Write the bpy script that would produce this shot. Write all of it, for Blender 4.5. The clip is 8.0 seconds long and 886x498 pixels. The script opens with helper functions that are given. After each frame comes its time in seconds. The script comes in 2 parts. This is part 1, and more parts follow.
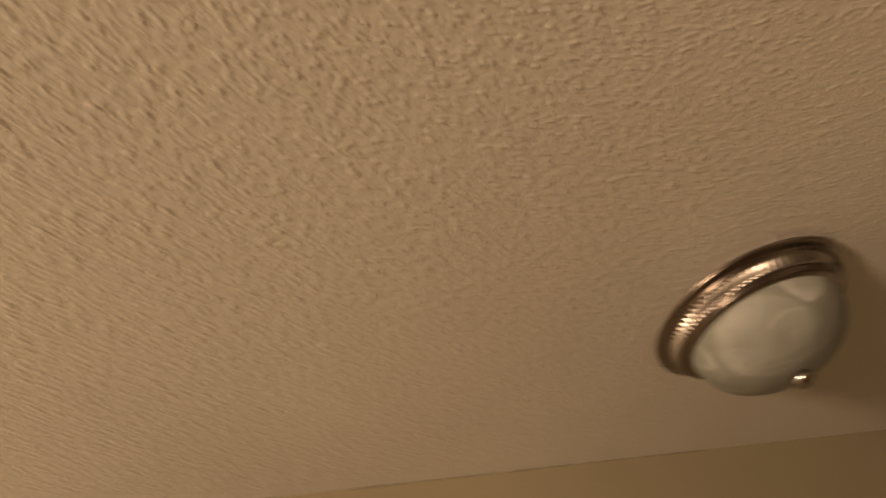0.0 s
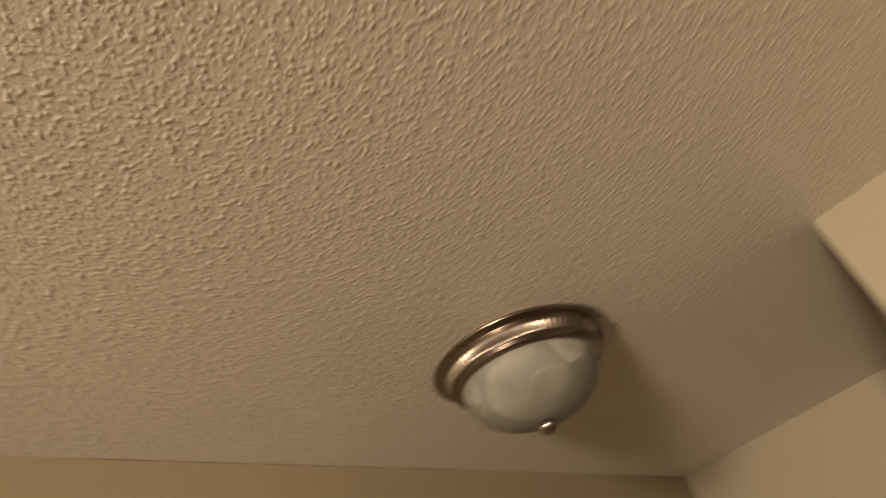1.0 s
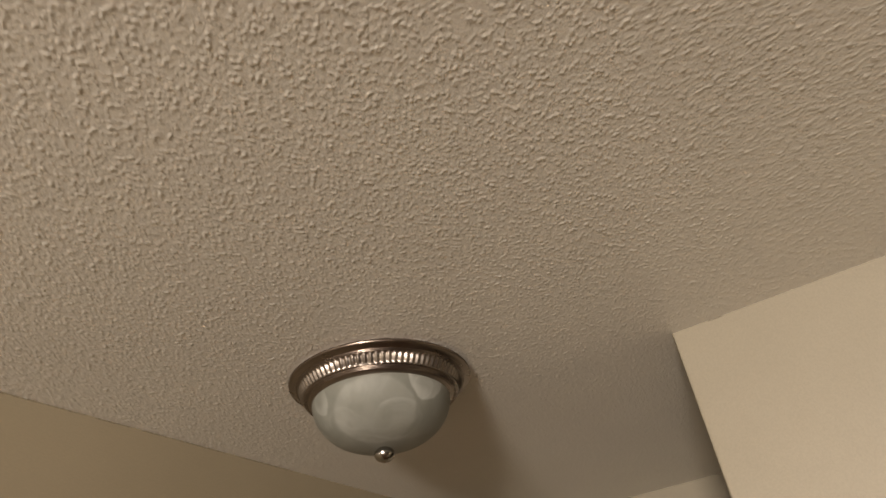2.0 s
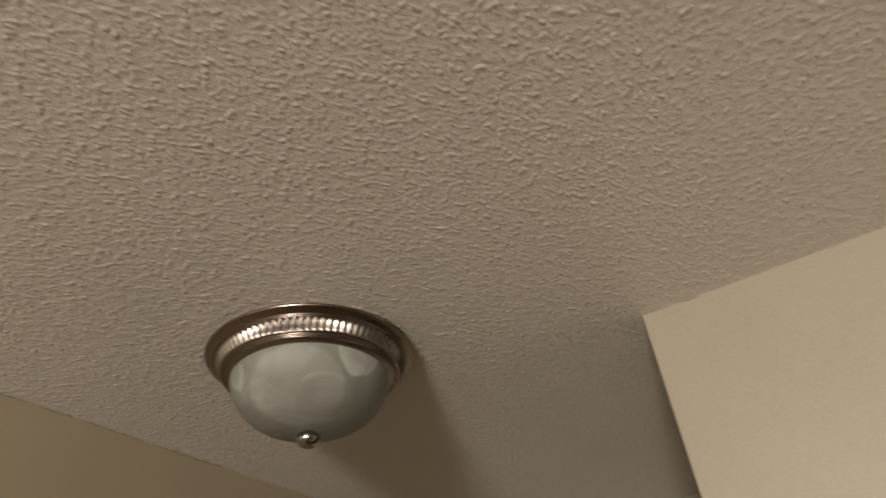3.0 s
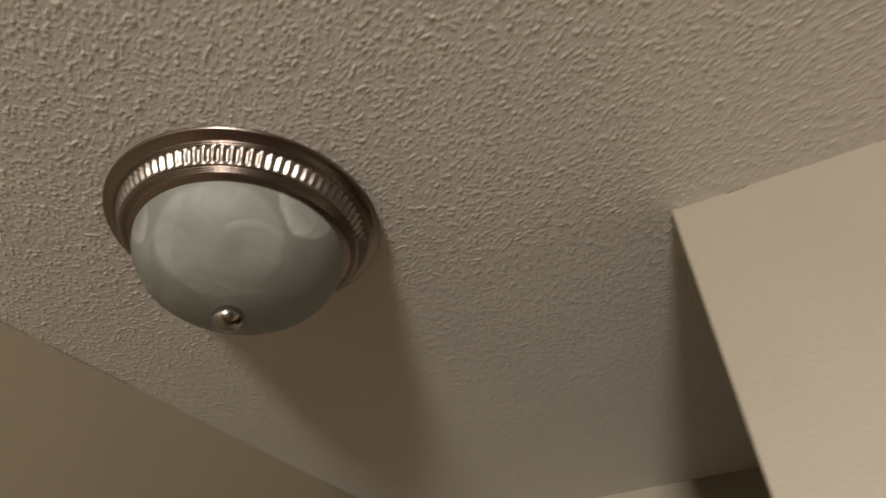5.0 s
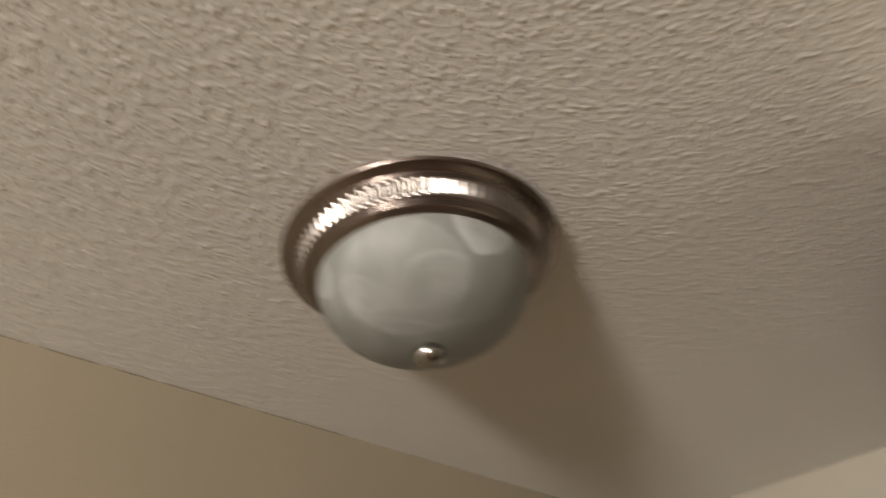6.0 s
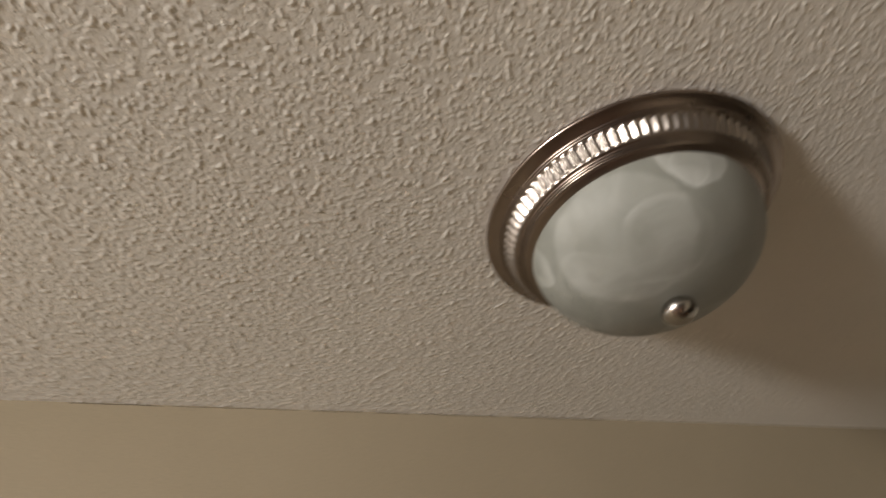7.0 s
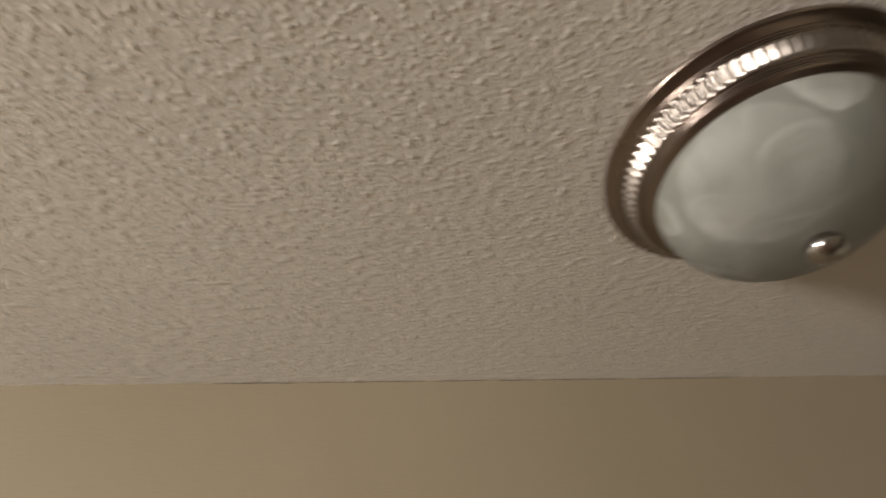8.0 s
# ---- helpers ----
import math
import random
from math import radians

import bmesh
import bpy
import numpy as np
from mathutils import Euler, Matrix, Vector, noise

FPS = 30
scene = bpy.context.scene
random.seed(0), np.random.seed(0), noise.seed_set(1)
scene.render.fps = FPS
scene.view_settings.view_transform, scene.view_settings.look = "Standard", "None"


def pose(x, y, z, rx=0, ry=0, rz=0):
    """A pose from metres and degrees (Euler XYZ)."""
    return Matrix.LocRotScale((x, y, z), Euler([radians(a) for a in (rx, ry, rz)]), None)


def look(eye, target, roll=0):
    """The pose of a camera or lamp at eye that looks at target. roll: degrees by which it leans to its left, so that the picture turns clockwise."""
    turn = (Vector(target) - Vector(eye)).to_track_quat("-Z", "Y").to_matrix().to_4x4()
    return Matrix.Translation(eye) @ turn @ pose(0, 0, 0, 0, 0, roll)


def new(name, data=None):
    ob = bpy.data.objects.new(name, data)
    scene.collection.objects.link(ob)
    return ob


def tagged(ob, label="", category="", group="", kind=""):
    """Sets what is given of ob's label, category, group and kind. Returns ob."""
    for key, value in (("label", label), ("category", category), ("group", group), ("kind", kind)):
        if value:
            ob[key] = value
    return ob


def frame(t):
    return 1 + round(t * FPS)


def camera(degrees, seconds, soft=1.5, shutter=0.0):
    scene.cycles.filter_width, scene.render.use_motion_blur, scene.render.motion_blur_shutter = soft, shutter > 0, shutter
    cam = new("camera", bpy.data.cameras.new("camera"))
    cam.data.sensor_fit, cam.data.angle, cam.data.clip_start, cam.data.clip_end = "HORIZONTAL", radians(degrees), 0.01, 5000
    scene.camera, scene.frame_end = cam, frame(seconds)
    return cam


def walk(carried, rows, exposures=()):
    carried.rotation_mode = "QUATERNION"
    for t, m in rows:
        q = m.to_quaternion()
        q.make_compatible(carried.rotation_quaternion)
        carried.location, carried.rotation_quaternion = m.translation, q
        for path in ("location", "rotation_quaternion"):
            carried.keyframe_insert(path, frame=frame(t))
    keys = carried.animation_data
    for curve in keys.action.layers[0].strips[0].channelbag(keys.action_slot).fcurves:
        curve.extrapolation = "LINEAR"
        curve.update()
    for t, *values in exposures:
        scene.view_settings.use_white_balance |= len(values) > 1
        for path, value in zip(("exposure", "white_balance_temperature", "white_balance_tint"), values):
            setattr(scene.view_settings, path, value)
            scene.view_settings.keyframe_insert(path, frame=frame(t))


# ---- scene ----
# The camera and its walk
cam = camera(69.27, 8.0, soft=1.5, shutter=0.8)
ROWS = [
    (-0.1, -1.0205, -0.6662, 1.8373, 136.39, 15.16, -14.73),
    (0.0, -1.0087, -0.6623, 1.8324, 135.50, 15.26, -17.39),
    (0.5, -0.9578, -0.6455, 1.8111, 131.63, 15.67, -28.96),
    (0.8, -0.9768, -0.6821, 1.8215, 129.99, 15.75, -33.62),
    (1.0, -1.0046, -0.7172, 1.8393, 128.66, 15.06, -38.93),
    (1.5, -1.0299, -0.7775, 1.8440, 125.97, 10.49, -50.87),
    (1.7, -1.0287, -0.7880, 1.8441, 125.63, 8.41, -53.32),
    (2.8, -0.8380, -0.7367, 1.8259, 128.30, 4.06, -57.14),
    (3.0, -0.7964, -0.7445, 1.8239, 128.68, 4.69, -57.32),
    (3.5, -0.7444, -0.7645, 1.8345, 128.56, 5.84, -58.38),
    (4.0, -0.7000, -0.7391, 1.8264, 127.19, 5.88, -61.11),
    (4.5, -0.5988, -0.6563, 1.8179, 127.56, 4.30, -63.25),
    (4.7, -0.5397, -0.6138, 1.8102, 128.56, 2.54, -63.48),
    (5.8, -0.4782, -0.4912, 1.8510, 129.41, 5.51, -51.01),
    (6.0, -0.5030, -0.4838, 1.8690, 129.81, 4.95, -44.50),
    (6.2, -0.5037, -0.4632, 1.8744, 131.38, 4.95, -38.75),
    (6.5, -0.5162, -0.4519, 1.8786, 132.34, 5.67, -32.12),
    (7.0, -0.5107, -0.4400, 1.8873, 132.21, 8.83, -19.72),
    (7.5, -0.5143, -0.4233, 1.8783, 131.58, 8.10, -14.49),
    (7.8, -0.5299, -0.4135, 1.8820, 131.29, 7.64, -13.69),
    (7.9, -0.5335, -0.4150, 1.8764, 131.52, 7.50, -12.83),
    (8.0, -0.5340, -0.4160, 1.8775, 131.75, 6.70, -10.10),
    (8.1, -0.5345, -0.4170, 1.8785, 131.95, 6.05, -7.60),
]
EXPOSURES = [
    (0.0, -0.41, 10000, 24),
    (0.5, -0.40, 9600, 20),
    (1.5, -0.16, 7300, 15),
    (3.0, -0.29, 6400, 12),
    (4.5, -0.41, 6250, 12),
    (6.0, 0.24, 6000, 12),
    (6.5, 0.22, 5950, 12),
    (7.0, 0.11, 5980, 12),
    (8.0, 0.04, 6050, 12),
]
walk(cam, [(t, pose(x, y, z, rx, ry, rz)) for t, x, y, z, rx, ry, rz in ROWS], EXPOSURES)

# ---- light ----
world = bpy.data.worlds.new("world")
scene.world = world
world.use_nodes = True
world.node_tree.nodes["Background"].inputs["Color"].default_value = (0.02, 0.018, 0.015, 1)
world.node_tree.nodes["Background"].inputs["Strength"].default_value = 0.3

# Light that comes in by the tall opening from the next room.
lamp_data = bpy.data.lights.new("doorway_light", "AREA")
lamp_data.shape, lamp_data.size, lamp_data.size_y = "RECTANGLE", 0.60, 0.92
lamp_data.energy, lamp_data.color = 440.0, (1.0, 0.90, 0.77)
lamp = new("doorway_light", lamp_data)
lamp.matrix_world = look((-5.22, -1.72, 1.84), (0.0, 0.0, 1.84))


# ---- materials ----
def material(name):
    m = bpy.data.materials.new(name)
    m.use_nodes = True
    nt = m.node_tree
    return m, nt, nt.nodes["Principled BSDF"]


def add(nt, kind, **values):
    n = nt.nodes.new(kind)
    for key, value in values.items():
        n.inputs[key].default_value = value
    return n


def ramp(nt, source, stops):
    r = nt.nodes.new("ShaderNodeValToRGB")
    while len(r.color_ramp.elements) < len(stops):
        r.color_ramp.elements.new(0.5)
    for e, (at, c) in zip(r.color_ramp.elements, stops):
        e.position, e.color = at, (*c, 1) if len(c) == 3 else c
    nt.links.new(source, r.inputs["Fac"])
    return r.outputs["Color"]


def place(nt):
    return nt.nodes.new("ShaderNodeNewGeometry").outputs["Position"]


def mix(nt, fac, a, b, how="MIX"):
    n = nt.nodes.new("ShaderNodeMix")
    n.data_type, n.blend_type = "RGBA", how
    n.inputs["Factor"].default_value = 1.0
    for value, slot in ((fac, "Factor"), (a, 6), (b, 7)):
        if isinstance(value, (int, float)):
            n.inputs[slot].default_value = value
        elif isinstance(value, tuple):
            n.inputs[slot].default_value = (*value, 1)
        else:
            nt.links.new(value, n.inputs[slot])
    return n.outputs[2]


def paint(name, dark, light, rough, peel, strength, distance):
    """Rolled wall paint: faint patches, a fine roller nap."""
    m, nt, b = material(name)
    pos = place(nt)
    big = add(nt, "ShaderNodeTexNoise", Scale=1.7, Detail=4.0, Roughness=0.6)
    small = add(nt, "ShaderNodeTexNoise", Scale=peel, Detail=3.0, Roughness=0.55)
    for n in (big, small):
        nt.links.new(pos, n.inputs["Vector"])
    c1 = ramp(nt, big.outputs["Fac"], [(0.3, dark), (0.7, light)])
    c2 = ramp(nt, small.outputs["Fac"], [(0.3, (0.9, 0.9, 0.9)), (0.7, (1, 1, 1))])
    nt.links.new(mix(nt, 1.0, c1, c2, "MULTIPLY"), b.inputs["Base Color"])
    b.inputs["Roughness"].default_value = rough
    bump = add(nt, "ShaderNodeBump", Strength=strength, Distance=distance)
    nt.links.new(small.outputs["Fac"], bump.inputs["Height"])
    nt.links.new(bump.outputs["Normal"], b.inputs["Normal"])
    return m


def ceiling_paint():
    """Flat off-white paint over sprayed plaster, with small sharp-edged flecks."""
    m, nt, b = material("splattered_ceiling_paint")
    pos = place(nt)
    big = add(nt, "ShaderNodeTexNoise", Scale=1.7, Detail=4.0, Roughness=0.6)
    fleck = add(nt, "ShaderNodeTexNoise", Scale=125.0, Detail=2.5, Roughness=0.55, Distortion=0.7)
    grain = add(nt, "ShaderNodeTexNoise", Scale=520.0, Detail=2.0)
    for n in (big, fleck, grain):
        nt.links.new(pos, n.inputs["Vector"])
    c1 = ramp(nt, big.outputs["Fac"], [(0.3, (0.71, 0.69, 0.64)), (0.7, (0.77, 0.75, 0.69))])
    c2 = ramp(nt, grain.outputs["Fac"], [(0.3, (0.90, 0.90, 0.90)), (0.7, (1, 1, 1))])
    nt.links.new(mix(nt, 1.0, c1, c2, "MULTIPLY"), b.inputs["Base Color"])
    b.inputs["Roughness"].default_value = 0.28
    drops = ramp(nt, fleck.outputs["Fac"], [(0.58, (0.0,) * 3), (0.67, (0.85,) * 3), (0.78, (1.0,) * 3)])
    first = add(nt, "ShaderNodeBump", Strength=0.45, Distance=0.0006)
    nt.links.new(grain.outputs["Fac"], first.inputs["Height"])
    second = add(nt, "ShaderNodeBump", Strength=0.5, Distance=0.0008)
    nt.links.new(drops, second.inputs["Height"])
    nt.links.new(first.outputs["Normal"], second.inputs["Normal"])
    nt.links.new(second.outputs["Normal"], b.inputs["Normal"])
    return m


WALL = paint("beige_wall_paint", (0.248, 0.219, 0.162), (0.275, 0.244, 0.184), 0.55, 260.0, 0.35, 0.0012)
TAN = paint("tan_wall_paint", (0.265, 0.220, 0.146), (0.295, 0.247, 0.168), 0.55, 260.0, 0.35, 0.0012)
CEILING = ceiling_paint()
CARPET = paint("brown_carpet", (0.072, 0.038, 0.018), (0.098, 0.053, 0.026), 0.95, 350.0, 0.9, 0.004)


def nickel_material(name, dark, light, rough):
    m, nt, b = material(name)
    tc = nt.nodes.new("ShaderNodeTexCoord")
    big = add(nt, "ShaderNodeTexNoise", Scale=9.0, Detail=4.0)
    fine = add(nt, "ShaderNodeTexNoise", Scale=700.0, Detail=2.0)
    squash = nt.nodes.new("ShaderNodeMapping")
    squash.inputs["Scale"].default_value = (0.15, 0.15, 1.6)
    nt.links.new(tc.outputs["Object"], squash.inputs["Vector"])
    nt.links.new(squash.outputs["Vector"], fine.inputs["Vector"])
    nt.links.new(tc.outputs["Object"], big.inputs["Vector"])
    nt.links.new(ramp(nt, big.outputs["Fac"], [(0.3, dark), (0.75, light)]), b.inputs["Base Color"])
    b.inputs["Metallic"].default_value = 1.0
    nt.links.new(ramp(nt, big.outputs["Fac"], [(0.3, (rough,) * 3), (0.75, (rough + 0.08,) * 3)]), b.inputs["Roughness"])
    bump = add(nt, "ShaderNodeBump", Strength=0.12, Distance=0.0003)
    nt.links.new(fine.outputs["Fac"], bump.inputs["Height"])
    nt.links.new(bump.outputs["Normal"], b.inputs["Normal"])
    return m


def alabaster_material():
    m, nt, b = material("alabaster_glass")
    tc = nt.nodes.new("ShaderNodeTexCoord")
    warp = add(nt, "ShaderNodeTexNoise", Scale=13.0, Detail=3.0)
    nt.links.new(tc.outputs["Object"], warp.inputs["Vector"])
    shift = nt.nodes.new("ShaderNodeVectorMath")
    shift.operation = "MULTIPLY_ADD"
    nt.links.new(warp.outputs["Color"], shift.inputs[0])
    shift.inputs[1].default_value = (0.11, 0.11, 0.11)
    nt.links.new(tc.outputs["Object"], shift.inputs[2])
    veil = add(nt, "ShaderNodeTexNoise", Scale=8.0, Detail=5.0, Distortion=1.4)
    nt.links.new(shift.outputs["Vector"], veil.inputs["Vector"])
    cells = add(nt, "ShaderNodeTexVoronoi", Scale=10.0)
    nt.links.new(shift.outputs["Vector"], cells.inputs["Vector"])
    total = ramp(nt, veil.outputs["Fac"], [(0.3, (0.10,) * 3), (0.7, (0.34,) * 3)])
    total = mix(nt, 1.0, total, ramp(nt, cells.outputs["Distance"], [(0.1, (0.0,) * 3), (0.7, (0.10,) * 3)]), "ADD")
    # Milky scallops in the glass: a crisp outer edge that fades inwards.
    waver = nt.nodes.new("ShaderNodeVectorMath")
    waver.operation = "MULTIPLY_ADD"
    nt.links.new(warp.outputs["Color"], waver.inputs[0])
    waver.inputs[1].default_value = (0.032, 0.032, 0.032)
    nt.links.new(tc.outputs["Object"], waver.inputs[2])
    broken = add(nt, "ShaderNodeTexNoise", Scale=17.0, Detail=3.0, Distortion=0.6)
    nt.links.new(tc.outputs["Object"], broken.inputs["Vector"])
    wisps = ramp(nt, broken.outputs["Fac"], [(0.36, (0.15,) * 3), (0.64, (1.0,) * 3)])
    for centre, size, edge, heart, whole in (((-0.032, -0.140, -0.062), 0.044, 0.31, 0.09, True), ((-0.128, 0.050, -0.072), 0.029, 0.19, 0.11, True),
                                             ((-0.088, -0.050, -0.120), 0.080, 0.13, 0.10, True), ((-0.050, -0.072, -0.128), 0.052, 0.18, 0.0, False),
                                             ((-0.040, -0.135, -0.078), 0.026, 0.12, 0.04, False), ((-0.095, 0.010, -0.130), 0.046, 0.07, 0.0, False),
                                             ((0.080, 0.050, -0.110), 0.060, 0.15, 0.02, True), ((0.090, -0.090, -0.080), 0.045, 0.10, 0.03, False),
                                             ((-0.03, 0.11, -0.09), 0.055, 0.15, 0.02, True)):
        away = nt.nodes.new("ShaderNodeVectorMath")
        away.operation = "DISTANCE"
        nt.links.new(waver.outputs["Vector"], away.inputs[0])
        away.inputs[1].default_value = tuple(c + 0.016 for c in centre)
        part_of = nt.nodes.new("ShaderNodeMath")
        part_of.operation = "DIVIDE"
        nt.links.new(away.outputs["Value"], part_of.inputs[0])
        part_of.inputs[1].default_value = size * 1.25
        veil_edge = ramp(nt, part_of.outputs["Value"], [(0.30 if whole else 0.62, (heart,) * 3), (0.75, (edge,) * 3), (0.82, (0.0,) * 3)])
        if not whole:
            veil_edge = mix(nt, 1.0, veil_edge, wisps, "MULTIPLY")
        total = mix(nt, 1.0, total, veil_edge, "ADD")
    milk = ramp(nt, total, [(0.0, (0.146, 0.152, 0.132)), (0.35, (0.232, 0.241, 0.215)), (0.8, (0.555, 0.57, 0.54))])
    nt.links.new(milk, b.inputs["Base Color"])
    b.inputs["Roughness"].default_value = 0.55
    b.inputs["Specular IOR Level"].default_value = 0.35
    # A good third of the light that enters goes through the thin milky wall.
    thin = nt.nodes.new("ShaderNodeBsdfTranslucent")
    nt.links.new(ramp(nt, total, [(0.0, (0.60, 0.585, 0.53)), (0.8, (0.92, 0.91, 0.86))]), thin.inputs["Color"])
    both = nt.nodes.new("ShaderNodeMixShader")
    both.inputs["Fac"].default_value = 0.42
    nt.links.new(b.outputs["BSDF"], both.inputs[1])
    nt.links.new(thin.outputs["BSDF"], both.inputs[2])
    nt.links.new(both.outputs["Shader"], nt.nodes["Material Output"].inputs["Surface"])
    return m


NICKEL = nickel_material("antiqued_nickel", (0.24, 0.198, 0.170), (0.30, 0.252, 0.219), 0.26)
# Same metal as NICKEL; the flutes' brightness under the lamp lightens its colour.
FLUTE_NICKEL = nickel_material("lightened_nickel", (0.275, 0.243, 0.217), (0.345, 0.312, 0.281), 0.29)
POLISHED_NICKEL = nickel_material("polished_nickel", (0.34, 0.32, 0.30), (0.42, 0.40, 0.375), 0.17)
ALABASTER = alabaster_material()

# ---- the room ----
HIGH = 2.44           # floor to ceiling
BACK = 0.531          # face of the back wall
END_X, END_Y = 0.282, -0.554   # free end of the partition
FAR = 1.487           # face of the recess wall
WEST, SOUTH = -5.17, -7.5
THICK = 0.12


def box(bm, x0, y0, z0, x1, y1, z1):
    v = [bm.verts.new(p) for p in ((x0, y0, z0), (x1, y0, z0), (x1, y1, z0), (x0, y1, z0), (x0, y0, z1), (x1, y0, z1), (x1, y1, z1), (x0, y1, z1))]
    for f in ((0, 3, 2, 1), (4, 5, 6, 7), (0, 1, 5, 4), (1, 2, 6, 5), (2, 3, 7, 6), (3, 0, 4, 7)):
        bm.faces.new([v[i] for i in f])


def made(name, bm, mat, smooth=False):
    mesh = bpy.data.meshes.new(name)
    bm.normal_update()
    bm.to_mesh(mesh)
    bm.free()
    mesh.materials.append(mat)
    if smooth:
        mesh.polygons.foreach_set("use_smooth", [True] * len(mesh.polygons))
    return new(name, mesh)


def part(name, bm, mat, parent, label="", smooth=True):
    ob = made(name, bm, mat, smooth)
    ob.parent = parent
    return tagged(ob, label)


def slab(name, corners, mat, label, category, bevel=0.0):
    bm = bmesh.new()
    box(bm, *corners)
    if bevel:
        up = [e for e in bm.edges if abs(e.verts[0].co.z - e.verts[1].co.z) > 1]
        bmesh.ops.bevel(bm, geom=up, offset=bevel, segments=4, affect="EDGES", profile=0.5)
    return tagged(made(name, bm, mat), label, category, kind="structure")


TOP = HIGH + 0.02
slab("floor", (WEST - 1.0, SOUTH - THICK, -0.1, FAR + THICK, BACK + THICK, 0), CARPET, "plain dark brown carpeted floor of a small room", "floor")
slab("wall_north", (WEST, BACK, 0, FAR, BACK + THICK, TOP), TAN, "matte tan painted wall meeting the textured ceiling", "wall")
slab("wall_east", (FAR, SOUTH - THICK, 0, FAR + THICK, BACK + THICK, TOP), WALL, "beige painted wall at the back of the recess", "wall")
slab("wall_south", (WEST, SOUTH - THICK, 0, FAR, SOUTH, TOP), WALL, "plain beige painted wall closing the room", "wall")
bm = bmesh.new()
box(bm, WEST - THICK, SOUTH - THICK, 0, WEST, -2.24, TOP)
box(bm, WEST - THICK, -1.22, 0, WEST, BACK + THICK, TOP)
tagged(made("wall_west", bm, WALL), "plain beige painted wall with a tall opening", "wall", kind="structure")
slab("wall_beyond", (WEST - 1.0, SOUTH - THICK, 0, WEST - 0.9, BACK + THICK, TOP), WALL, "plain beige wall of the next room", "wall")
slab("partition_wall", (END_X, SOUTH, 0, END_X + THICK, END_Y, TOP), WALL, "pale beige painted partition wall with a crisp free end", "wall", 0.003)


def splatter(nx, ny, cell, wave, seed):
    """A height field, about 0 to 1: flat plaster with scattered blobs and short crooked ridges."""
    rng = np.random.default_rng(seed)
    kx, ky = np.fft.fftfreq(nx, cell)[:, None], np.fft.fftfreq(ny, cell)[None, :]
    k = np.hypot(kx, ky) * wave + 1e-6

    def band(size, width):
        s = np.fft.fft2(rng.standard_normal((nx, ny)))
        h = np.fft.ifft2(s * np.exp(-(np.log(k * size) / width) ** 2)).real
        return h / h.std()

    blobs = band(1.0, 0.5) + 0.5 * band(2.6, 0.6) + 0.3 * band(0.5, 0.4)
    h = np.clip((blobs - 0.55) / 0.8, 0, 1)
    h = h * h * (3 - 2 * h) * np.clip(0.7 + 0.3 * band(2.4, 0.6), 0.2, 1.3)
    ridges = np.clip(1 - np.abs(band(1.2, 0.5)) / 0.32, 0, 1) * np.clip(band(2.0, 0.5) * 0.6 + 0.05, 0, 1)
    return np.clip(0.72 * h + 0.62 * ridges, 0, 1.3) + 0.03 * band(0.6, 0.4)


def ceiling_mesh(x0, x1, y0, y1, cell, relief, fine_x, fine_y):
    """One sheet of plaster: full detail up to fine_x and from fine_y on, every second row and column beyond."""
    nx, ny = int((x1 - x0) / cell) + 1, int((y1 - y0) / cell) + 1
    xs, ys = np.linspace(x0, x1, nx), np.linspace(y0, y1, ny)
    h = splatter(nx, ny, cell, 0.0100, 5)
    kept_x = np.array([i for i in range(nx) if xs[i] < fine_x or i % 2 == 0 or i == nx - 1])
    kept_y = np.array([i for i in range(ny) if ys[i] > fine_y or i % 2 == 0])
    xs, ys, h = xs[kept_x], ys[kept_y], h[np.ix_(kept_x, kept_y)]
    nx, ny = len(xs), len(ys)
    co = np.empty((nx, ny, 3), np.float32)
    co[..., 0], co[..., 1], co[..., 2] = xs[:, None], ys[None, :], HIGH - relief * h
    i = np.arange(nx * ny, dtype=np.int32).reshape(nx, ny)
    quads = np.stack([i[:-1, :-1], i[:-1, 1:], i[1:, 1:], i[1:, :-1]], -1).reshape(-1, 4)
    mesh = bpy.data.meshes.new("ceiling")
    mesh.vertices.add(nx * ny)
    mesh.vertices.foreach_set("co", co.ravel())
    mesh.loops.add(quads.size)
    mesh.loops.foreach_set("vertex_index", quads.ravel())
    mesh.polygons.add(len(quads))
    mesh.polygons.foreach_set("loop_start", np.arange(0, quads.size, 4, dtype=np.int32))
    mesh.polygons.foreach_set("use_smooth", np.ones(len(quads), bool))
    mesh.update(calc_edges=True)
    mesh.materials.append(CEILING)
    return mesh


NEAR = (-1.26, 1.50, -1.12, 0.545)
ceiling = tagged(new("ceiling", ceiling_mesh(NEAR[0], NEAR[1], NEAR[2], NEAR[3], 0.0015, 0.00092, 0.25, -0.75)),
                 "off-white ceiling with a coarse splattered plaster texture", "ceiling", kind="structure")
slab("ceiling_backing", (WEST - 1.0, SOUTH - THICK, HIGH + 0.003, FAR + THICK, BACK + THICK, HIGH + 0.1), CEILING,
     "plain off-white ceiling board above the plaster", "ceiling")


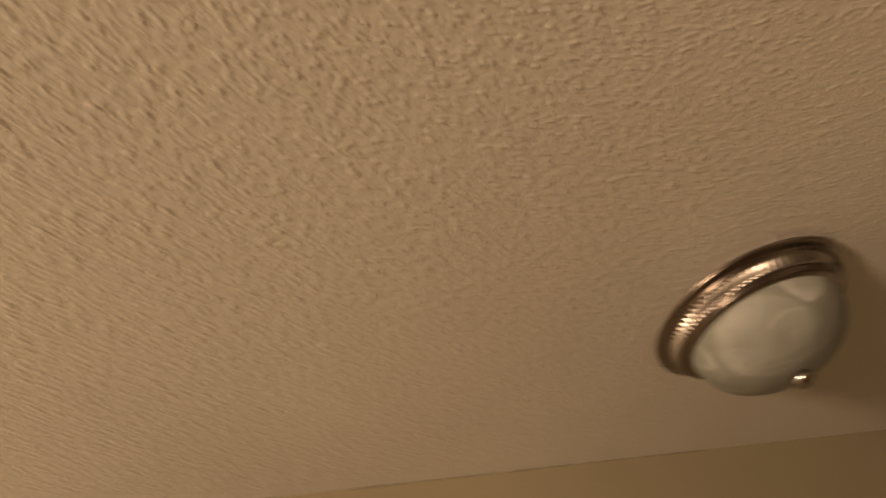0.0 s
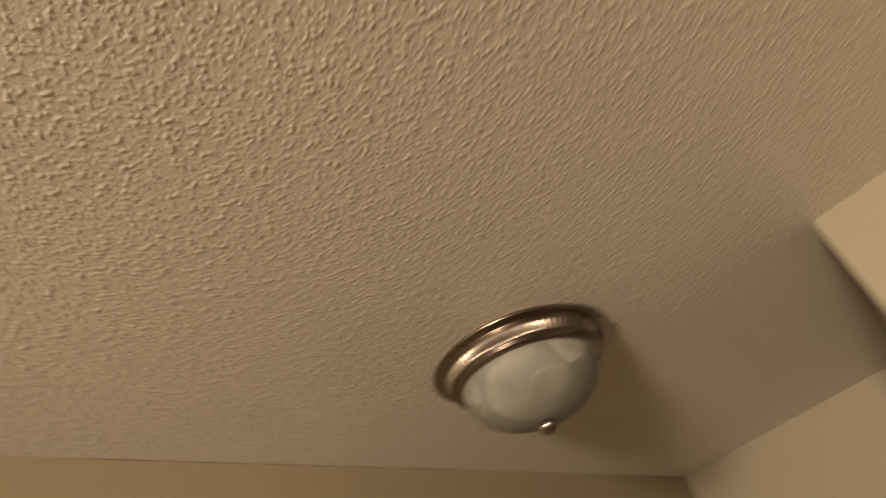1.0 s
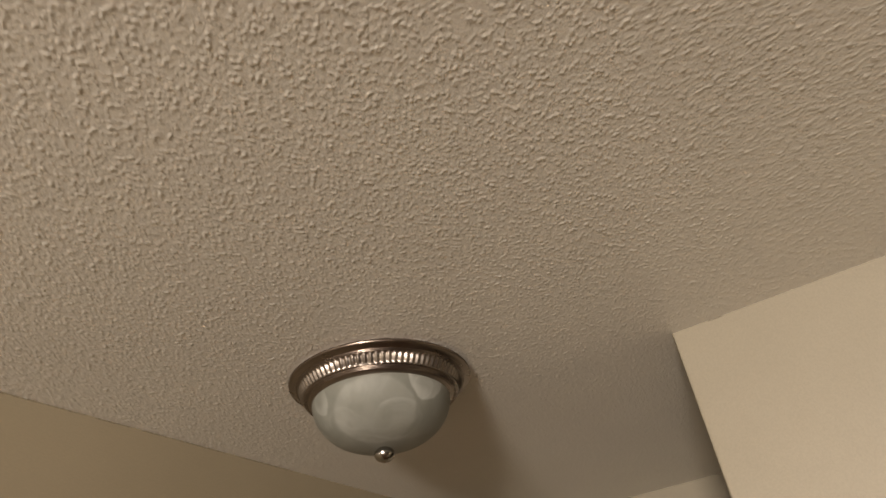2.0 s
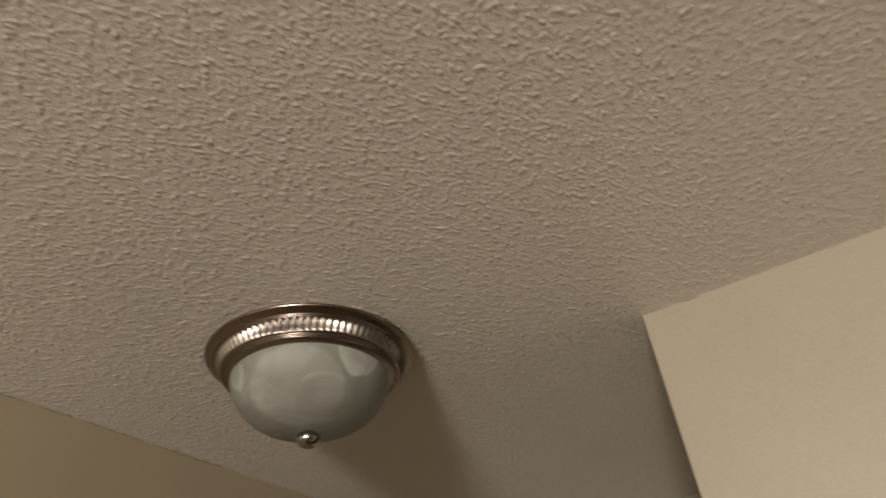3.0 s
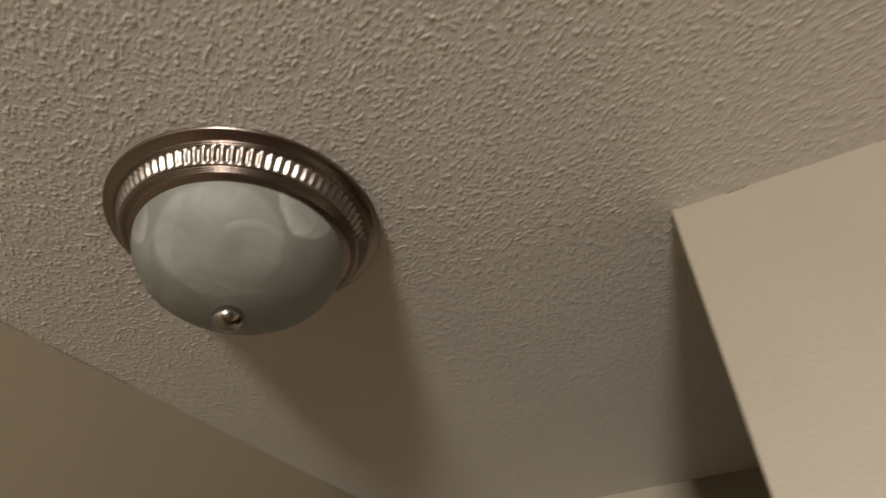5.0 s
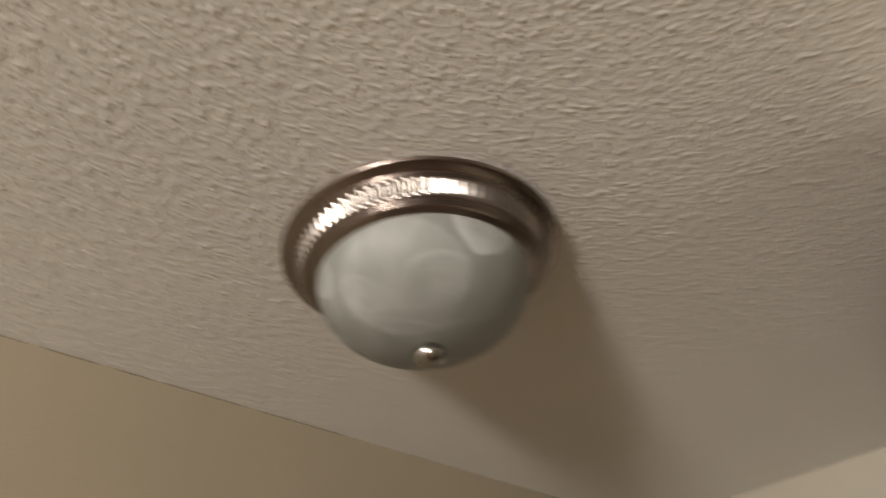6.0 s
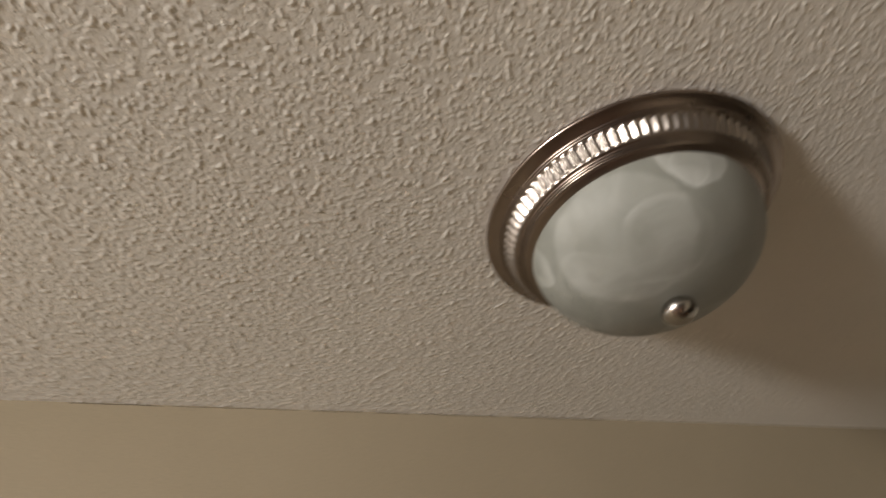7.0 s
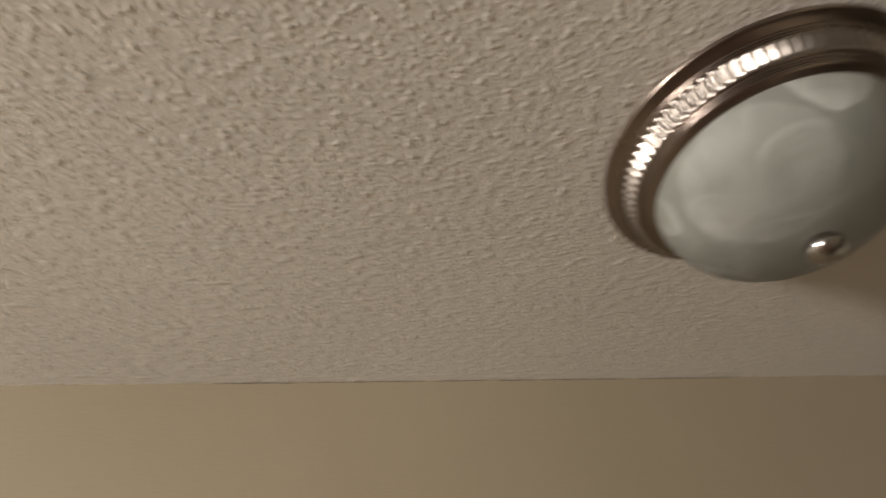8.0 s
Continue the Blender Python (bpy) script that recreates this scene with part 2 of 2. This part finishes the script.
# ---- the ceiling light ----
def lathe(profile, steps, shape=None):
    """Turns a profile of (radius, height) round the z axis; shape(a, s) adds to the radius and height."""
    bm = bmesh.new()
    rings = []
    for j in range(steps):
        a = 2 * math.pi * j / steps
        row = []
        for s, (r, z) in enumerate(profile):
            dr, dz = shape(a, s) if shape else (0, 0)
            row.append(bm.verts.new(((r + dr) * math.cos(a), (r + dr) * math.sin(a), z + dz)))
        rings.append(row)
    for j in range(steps):
        p, q = rings[j], rings[(j + 1) % steps]
        for s in range(len(profile) - 1):
            bm.faces.new((p[s], q[s], q[s + 1], p[s + 1]))
    bmesh.ops.recalc_face_normals(bm, faces=bm.faces)
    return bm


def arc(cx, cz, rx, rz, a0, a1, n):
    return [(cx + rx * math.cos(radians(a0 + (a1 - a0) * i / n)), cz + rz * math.sin(radians(a0 + (a1 - a0) * i / n))) for i in range(n + 1)]


def bead(r, z, size, n=8):
    """A small half-round moulding that bulges down and outwards."""
    return arc(r, z, size, size, 60, -150, n)


def ceiling_light():
    light = tagged(new("ceiling_light"), "unlit flush ceiling light with alabaster glass bowl and fluted nickel ring", "ceiling light")
    light.matrix_world = pose(0, 0, HIGH)
    # Rolled edge that stands just off the ceiling, plain shoulder, two fine beads.
    rim = [(0.1780, 0.002), (0.1835, -0.0015), (0.1895, -0.0062)] + arc(0.1900, -0.0096, 0.0022, 0.0030, 60, -70, 6) \
        + [(0.1901 - 0.0120 * t, -0.0127 - 0.0057 * t ** 1.3) for t in (0.0, 0.15, 0.3, 0.45, 0.6, 0.75, 0.9, 1.0)] \
        + bead(0.1767, -0.0196, 0.0015) + bead(0.1745, -0.0213, 0.0014) + [(0.1733, -0.0222)]
    part("outer_rim", lathe(rim, 240), NICKEL, light)

    count, rows = 90, 20
    (r0, z0), (r1, z1) = (0.1733, -0.0222), (0.1626, -0.0428)
    nr, nz = (z0 - z1), -(r0 - r1)
    size = math.hypot(nr, nz)
    nr, nz = nr / size, nz / size
    band = []
    for i in range(rows + 1):
        t = i / rows
        bulge = 0.0014 * 4 * t * (1 - t)
        band.append((r0 + (r1 - r0) * t + nr * bulge, z0 + (z1 - z0) * t + nz * bulge))

    def flute(a, s):
        """Roof-shaped reeds with flat flanks, a narrow round back and rounded ends, cut into the band."""
        u = abs(((a * count / (2 * math.pi)) % 1.0) * 2 - 1)
        t = abs((s / rows - 0.5) * 2.12)
        flank = math.sqrt((u * 1.0) ** 2 + 0.012) - 0.11
        h = -0.0032 * (1 - flank) * max(0.0, 1 - t ** 6)
        return nr * h, nz * h

    part("fluted_band", lathe(band, count * 14, flute), FLUTE_NICKEL, light, "bright fluted nickel band")

    # Three fine beads and a plain cone down to the glass.
    inner = [(0.1626, -0.0428), (0.1608, -0.0437), (0.1598, -0.0445)] + bead(0.1585, -0.0454, 0.0014) + bead(0.1560, -0.0467, 0.0014) + bead(0.1535, -0.0480, 0.0014) \
        + [(0.1522 - 0.0117 * t, -0.0489 - 0.0052 * t ** 0.9) for t in (0.0, 0.2, 0.4, 0.6, 0.8, 1.0)] + [(0.1399, -0.0547), (0.1392, -0.0540), (0.1380, -0.0490)]
    part("retaining_ring", lathe(inner, 240), NICKEL, light)

    # A full bowl: steep shoulder, flattened bottom.
    bowl = [(0.1382, -0.0480)]
    n = 34
    for i in range(n + 1):
        a = math.pi / 2 * i / n
        bowl.append((0.1430 * math.cos(a) ** 0.80 if i < n else 0.004, -0.0545 - 0.0945 * math.sin(a) ** 1.05))
    part("glass_bowl", lathe(bowl, 160), ALABASTER, light, "cloudy white alabaster glass bowl")

    cap = [(0.004, -0.1470)] + arc(0.0, -0.1622, 0.0205, 0.0155, 72, -88, 22)
    part("finial", lathe(cap, 64), POLISHED_NICKEL, light, "polished nickel ball finial")
    return light


ceiling_light()


# ---- hairline gaps where the paint has opened along the ceiling joint ----
def joint_crack(along, start, length, seed, most=0.0008):
    """A thin, uneven dark line on the wall just under the ceiling; along: 'x' on the back wall, 'y' on the partition."""
    rng = random.Random(seed)
    bm = bmesh.new()
    n = max(6, int(length / 0.006))
    rows = []
    for i in range(n + 1):
        t = i / n
        wide = most * (math.sin(math.pi * t) ** 0.6 * rng.uniform(0.4, 1.2) + 0.2)
        mid = HIGH - 0.0018 + rng.uniform(-0.0005, 0.0005)
        row = []
        for z in (mid + wide / 2, mid - wide / 2):
            for out in (0.0008, -0.002):
                p = start + length * t
                row.append(bm.verts.new((p, BACK - out, z) if along == "x" else (END_X - out, p, z)))
        rows.append(row)
    for a, b in zip(rows, rows[1:]):
        for i, j in ((0, 1), (1, 3), (3, 2), (2, 0)):
            bm.faces.new((a[i], b[i], b[j], a[j]))
    bmesh.ops.recalc_face_normals(bm, faces=bm.faces)
    # A thin dark strip on the wall stands for the open gap.
    return tagged(made("paint_gap", bm, CRACK), "dark hairline gap in the paint of the ceiling joint", "crack", kind="structure")


CRACK = paint("open_joint", (0.05, 0.035, 0.02), (0.09, 0.065, 0.04), 0.9, 300.0, 0.3, 0.0005)
for along, start, length, most in (("x", -0.67, 0.13, 0.0008), ("x", -0.53, 0.20, 0.0004), ("x", -0.31, 0.09, 0.0006), ("x", -0.20, 0.07, 0.0008),
                                   ("x", -0.12, 0.16, 0.0004), ("x", 0.07, 0.20, 0.0005), ("y", -0.66, 0.03, 0.0007)):
    joint_crack(along, start, length, int(1000 * (start + 2)), most)
